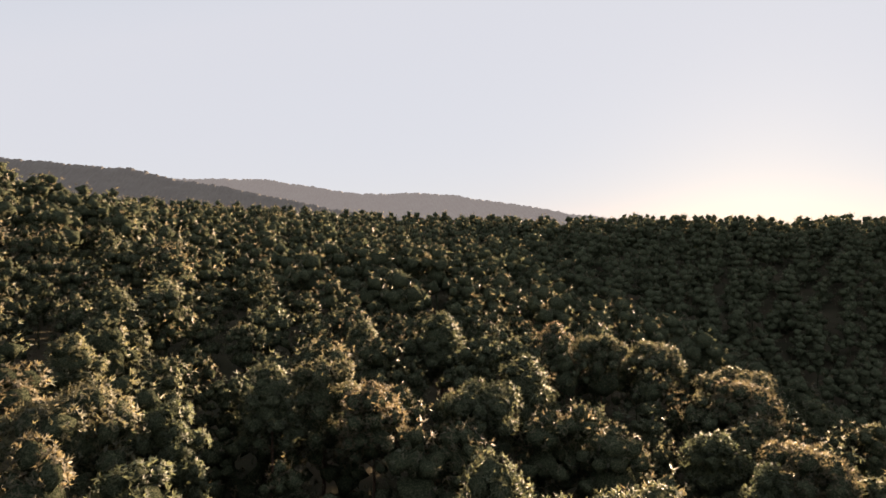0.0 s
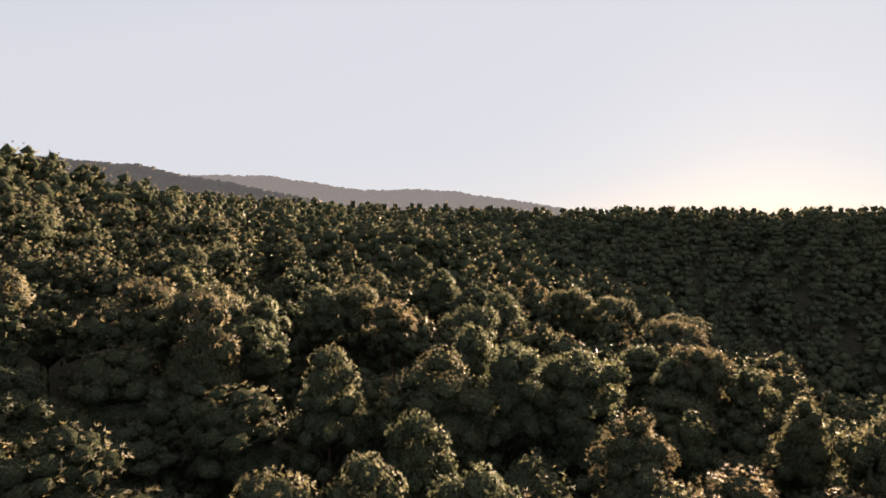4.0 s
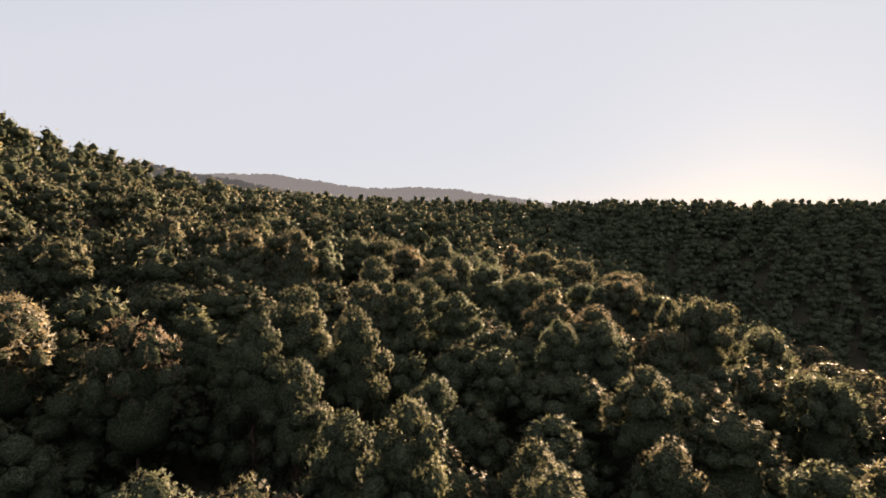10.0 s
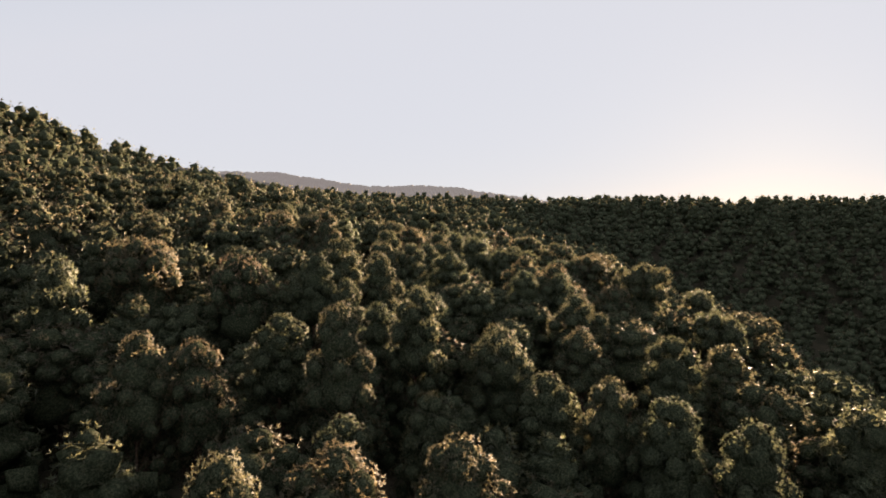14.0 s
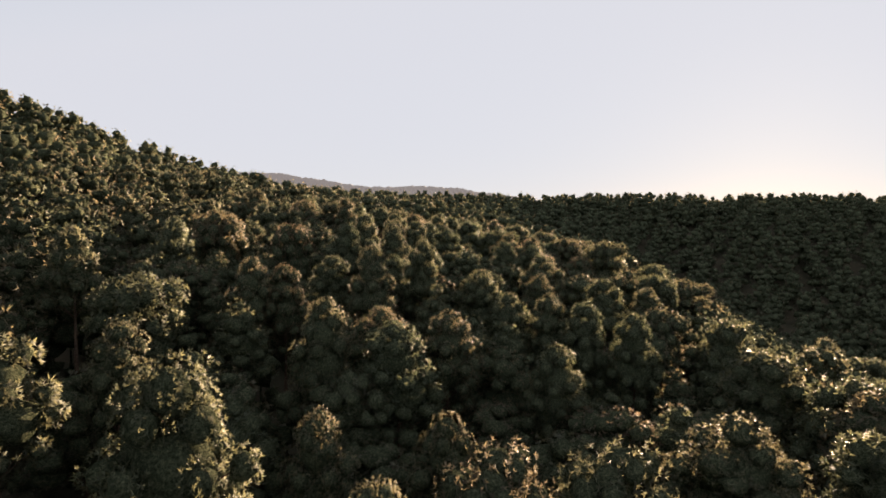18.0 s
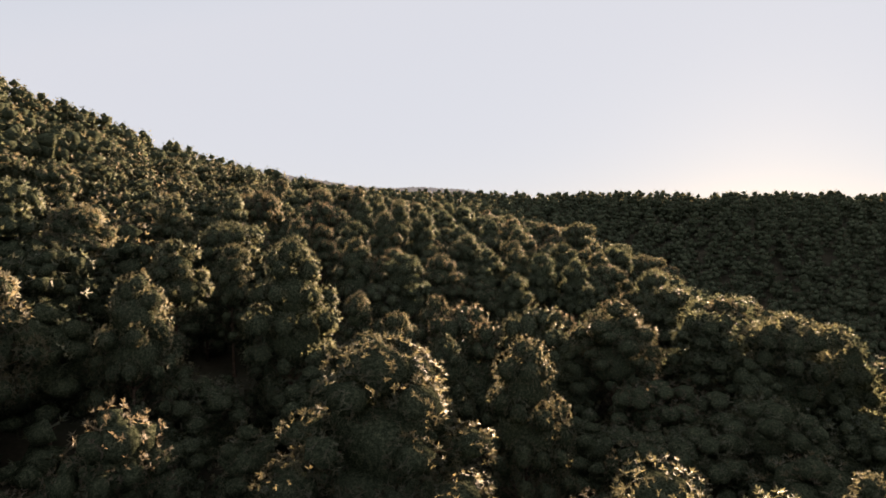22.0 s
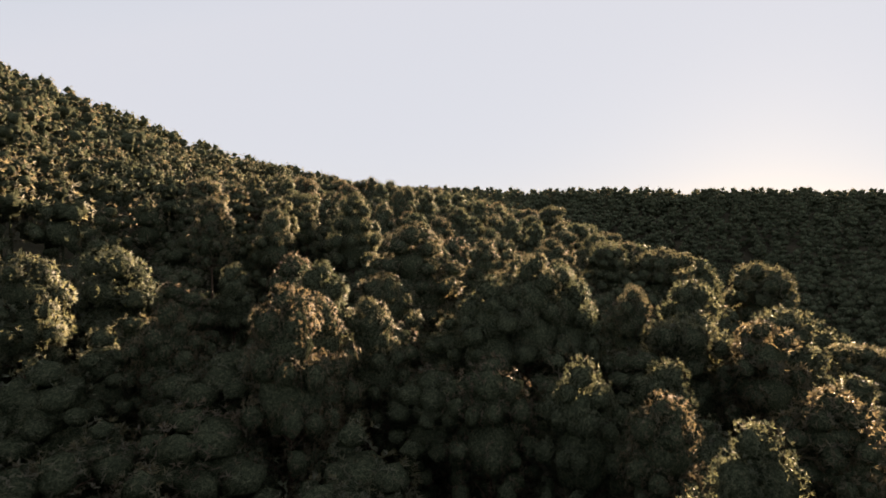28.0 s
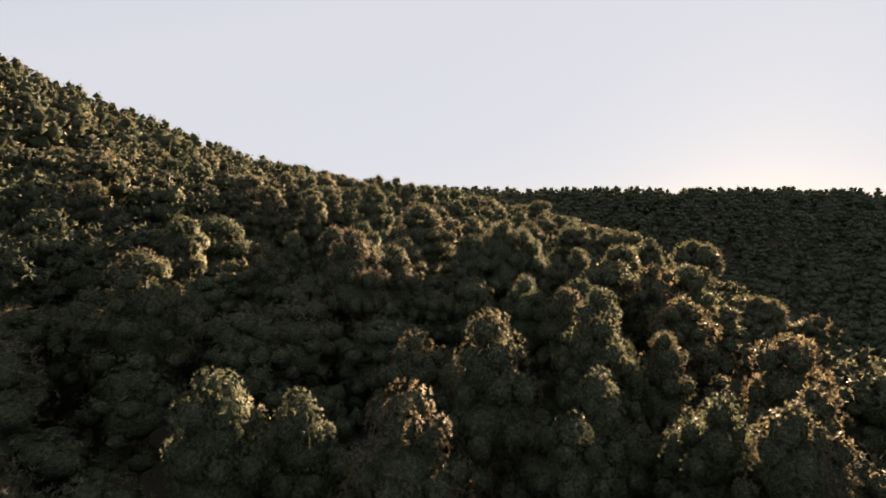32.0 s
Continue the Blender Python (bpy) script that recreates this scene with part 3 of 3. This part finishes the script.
pine(7.4, -162.7, 76.7, 2.8)
pine(14.2, -162.7, 73.0, 2.4)
pine(20.6, -164.8, 72.1, 2.4)
pine(11.3, -168, 72.0, 2.4)
pine(22.5, -169.1, 72.8, 3.1)
pine(-2.6, -169.9, 73.7, 2.4)
pine(-6.1, -172.3, 75.5, 2.4)
pine(2.9, -173.8, 75.2, 2.4)

# ---- trees between them, by chance ----
def scatter(gen, spacing, inside, keep_clear, x0, x1, y0, y1):
    """Points at least about spacing apart, on a jittered lattice, clear of the trees already there."""
    have = np.array([(a, b) for a, b, _ in standing]) if standing else np.zeros((0, 2))
    pts = []
    mx, my, half = (x0 + x1) / 2, (y0 + y1) / 2, math.hypot(x1 - x0, y1 - y0) / 2
    n = int(half / spacing) + 1
    for j in range(-n, n):
        for i in range(-n, n):
            u = (i + 0.5 * (j % 2) + gen.uniform(-0.48, 0.48)) * spacing
            v = (j + gen.uniform(-0.48, 0.48)) * spacing
            x, y = mx + 0.87 * u - 0.49 * v, my + 0.49 * u + 0.87 * v
            if not (x0 < x < x1 and y0 < y < y1 and inside(x, y)):
                continue
            if len(have) and np.min((have[:, 0] - x) ** 2 + (have[:, 1] - y) ** 2) < keep_clear ** 2:
                continue
            pts.append((x, y))
    return pts


gen = np.random.default_rng(5)
for x, y in scatter(gen, 6.3, lambda x, y: reach(x, y) < 47, 4.1, -42, 46, -182, 50):
    top = float(canopy(x, y)) + gen.uniform(-7.0, -2.0)
    r = gen.uniform(2.8, 4.2)
    if gen.uniform() < 0.3:
        oak(x, y, top - 0.6, r * 1.15)
    else:
        plant(LOW_PINES, x, y, top, r, int(gen.integers(0, 3)))


def wood(name, gen, points, shapes, tufts, size, blades, core, plain, tall=(0.8, 1.12), wide=(0.85, 1.3)):
    """A stretch of woodland too far and too many to count: crowns of boughs on bare poles, in one mesh."""
    models = []
    for k in range(12):
        crown = Crown(gen, NOMINAL_R, NOMINAL_H, shapes[k % len(shapes)])
        pole, T = tube([(0, 0, -1), (0, 0, 12)], [0.25, 0.1], 3)
        models.append(joined([crown.leaves(tufts, size, blades, 0.20, core, plain, 1.0), (pole, T, unit(pole * (1, 1, 0.001)), np.ones(len(T), int))]))
    parts = []
    for x, y in points:
        V, T, N, M = models[int(gen.integers(0, 12))]
        a, old = gen.uniform(0, 6.28), gen.uniform() < 0.4
        age = gen.uniform(0.6, 1.0) if old else gen.uniform(0.0, 0.55)      # old trees stand out over the young ones
        s = wide[0] + (wide[1] - wide[0]) * (0.6 * age + 0.4 * gen.uniform())
        h = STAND / NOMINAL_H * (tall[0] + (tall[1] - tall[0]) * age)
        ca, sa = math.cos(a), math.sin(a)
        W = np.stack([(V[:, 0] * ca - V[:, 1] * sa) * s + x, (V[:, 0] * sa + V[:, 1] * ca) * s + y, (V[:, 2] - NOMINAL_H) * s + NOMINAL_H * h + float(ground_z(x, y))], 1)
        parts.append((W, T, np.stack([N[:, 0] * ca - N[:, 1] * sa, N[:, 0] * sa + N[:, 1] * ca, N[:, 2]], 1), M))
    V, T, N, M = joined(parts)
    return link_mesh(name, V, T, (wood_leaves, shade_and_poles), None, N, M)


def in_view(x, y):
    return abs(x) < 30 + 0.78 * (y + 166) and reach(x, y) >= 47


middle = scatter(gen, 7.3, lambda x, y: in_view(x, y) and reach(x, y) < 125, 4.2, -100, 100, -185, 128)
tagged(wood("pine_wood", gen, middle, ["simple", "flat", "simple", "loose"], 78, 0.42, 6, 0.74, True, (0.62, 1.05), (0.8, 1.3)), "dense wood of pines and oaks on a hillside", "woodland", kind="stuff")
beyond = scatter(gen, 9.5, lambda x, y: in_view(x, y) and reach(x, y) >= 125, 4.0, -330, 400, -150, 450)
brow = scatter(gen, 8.0, lambda x, y: in_view(x, y), 0.0, -60, 430, 335, 455)
tagged(wood("ridge_undergrowth", gen, brow, ["far"], 3, 1.0, 5, 1.1, True, (0.10, 0.80), (0.9, 1.3)), "young trees under the crowns along the ridge", "undergrowth", kind="stuff")
tagged(wood("far_pine_wood", gen, beyond, ["far"], 30, 0.50, 6, 0.80, True, (0.7, 1.25), (1.15, 1.8)), "far woods covering the valley side and ridge", "woodland", kind="stuff")
under = scatter(gen, 6.0, lambda x, y: reach(x, y) < 66, 2.4, -52, 56, -186, 68)
tagged(wood("undergrowth", gen, under, ["far"], 16, 0.5, 7, 0.7, True, (0.34, 0.56), (0.75, 1.1)), "dark bushes and saplings between the pine trunks", "undergrowth", kind="stuff")
sides = scatter(gen, 10.5, lambda x, y: not in_view(x, y) and reach(x, y) >= 47 or y < -186, 4.0, -130, 150, -270, 60)
tagged(wood("outer_pine_wood", gen, sides, ["far"], 12, 0.9, 5, 0.95, True, (0.72, 1.1), (1.1, 1.6)), "pine woods covering the slopes beside the valley", "woodland", kind="stuff")


# ---- ridges kilometres off ----
def ridge(name, gen, dist, stops, mat, foot, tree):
    """A long far ridge whose top line runs through the stops (sideways, height), rough with tree tops."""
    xs = np.arange(stops[0][0], stops[-1][0], tree * 0.33)
    top = np.interp(xs, [s[0] for s in stops], [s[1] for s in stops])
    n = len(xs)
    bumps = tree * (0.35 * np.repeat(gen.uniform(0, 1, n // 3 + 1), 3)[:n] + 0.25 * gen.uniform(0, 1, n) + 0.35 * (0.5 + 0.5 * np.sin(xs / 37 + 2 * np.sin(xs / 90))))
    rows = [np.stack([xs, np.full(n, dist), top + bumps], 1)]
    for k in range(1, 26):
        f = k / 25
        rows.append(np.stack([xs, dist - (top - foot) * 2.0 * f + gen.uniform(-4, 4, n), top + (foot - top) * f + tree * gen.uniform(-0.3, 0.5, n) * (1 - f)], 1))
    rows.insert(0, np.stack([xs, np.full(n, dist + 400), np.full(n, foot - 40.0)], 1))
    V = np.concatenate(rows)
    m = len(rows)
    i = (np.arange(m - 1)[:, None] * n + np.arange(n - 1)).ravel()
    return link_mesh(name, V, np.concatenate([np.stack([i, i + 1, i + n + 1], 1), np.stack([i, i + n + 1, i + n], 1)]), mat)


tagged(ridge("backdrop_near_ridge", gen, 1200, [(-1700, 270), (-890, 225), (-628, 205), (-515, 180), (-380, 158), (-254, 133), (-140, 108), (60, 70)], haze_near, 20, 9.0), "dark wooded mountain ridge with painted evening haze", "mountain ridge", kind="structure")
tagged(ridge("backdrop_far_ridge", gen, 2100, [(-1800, 230), (-960, 238), (-640, 241), (-445, 211), (-285, 190), (-28, 190), (90, 176), (430, 122), (650, 95), (900, 60)], haze_far, 20, 11.0), "pale distant wooded mountain ridge with painted haze", "mountain ridge", kind="structure")
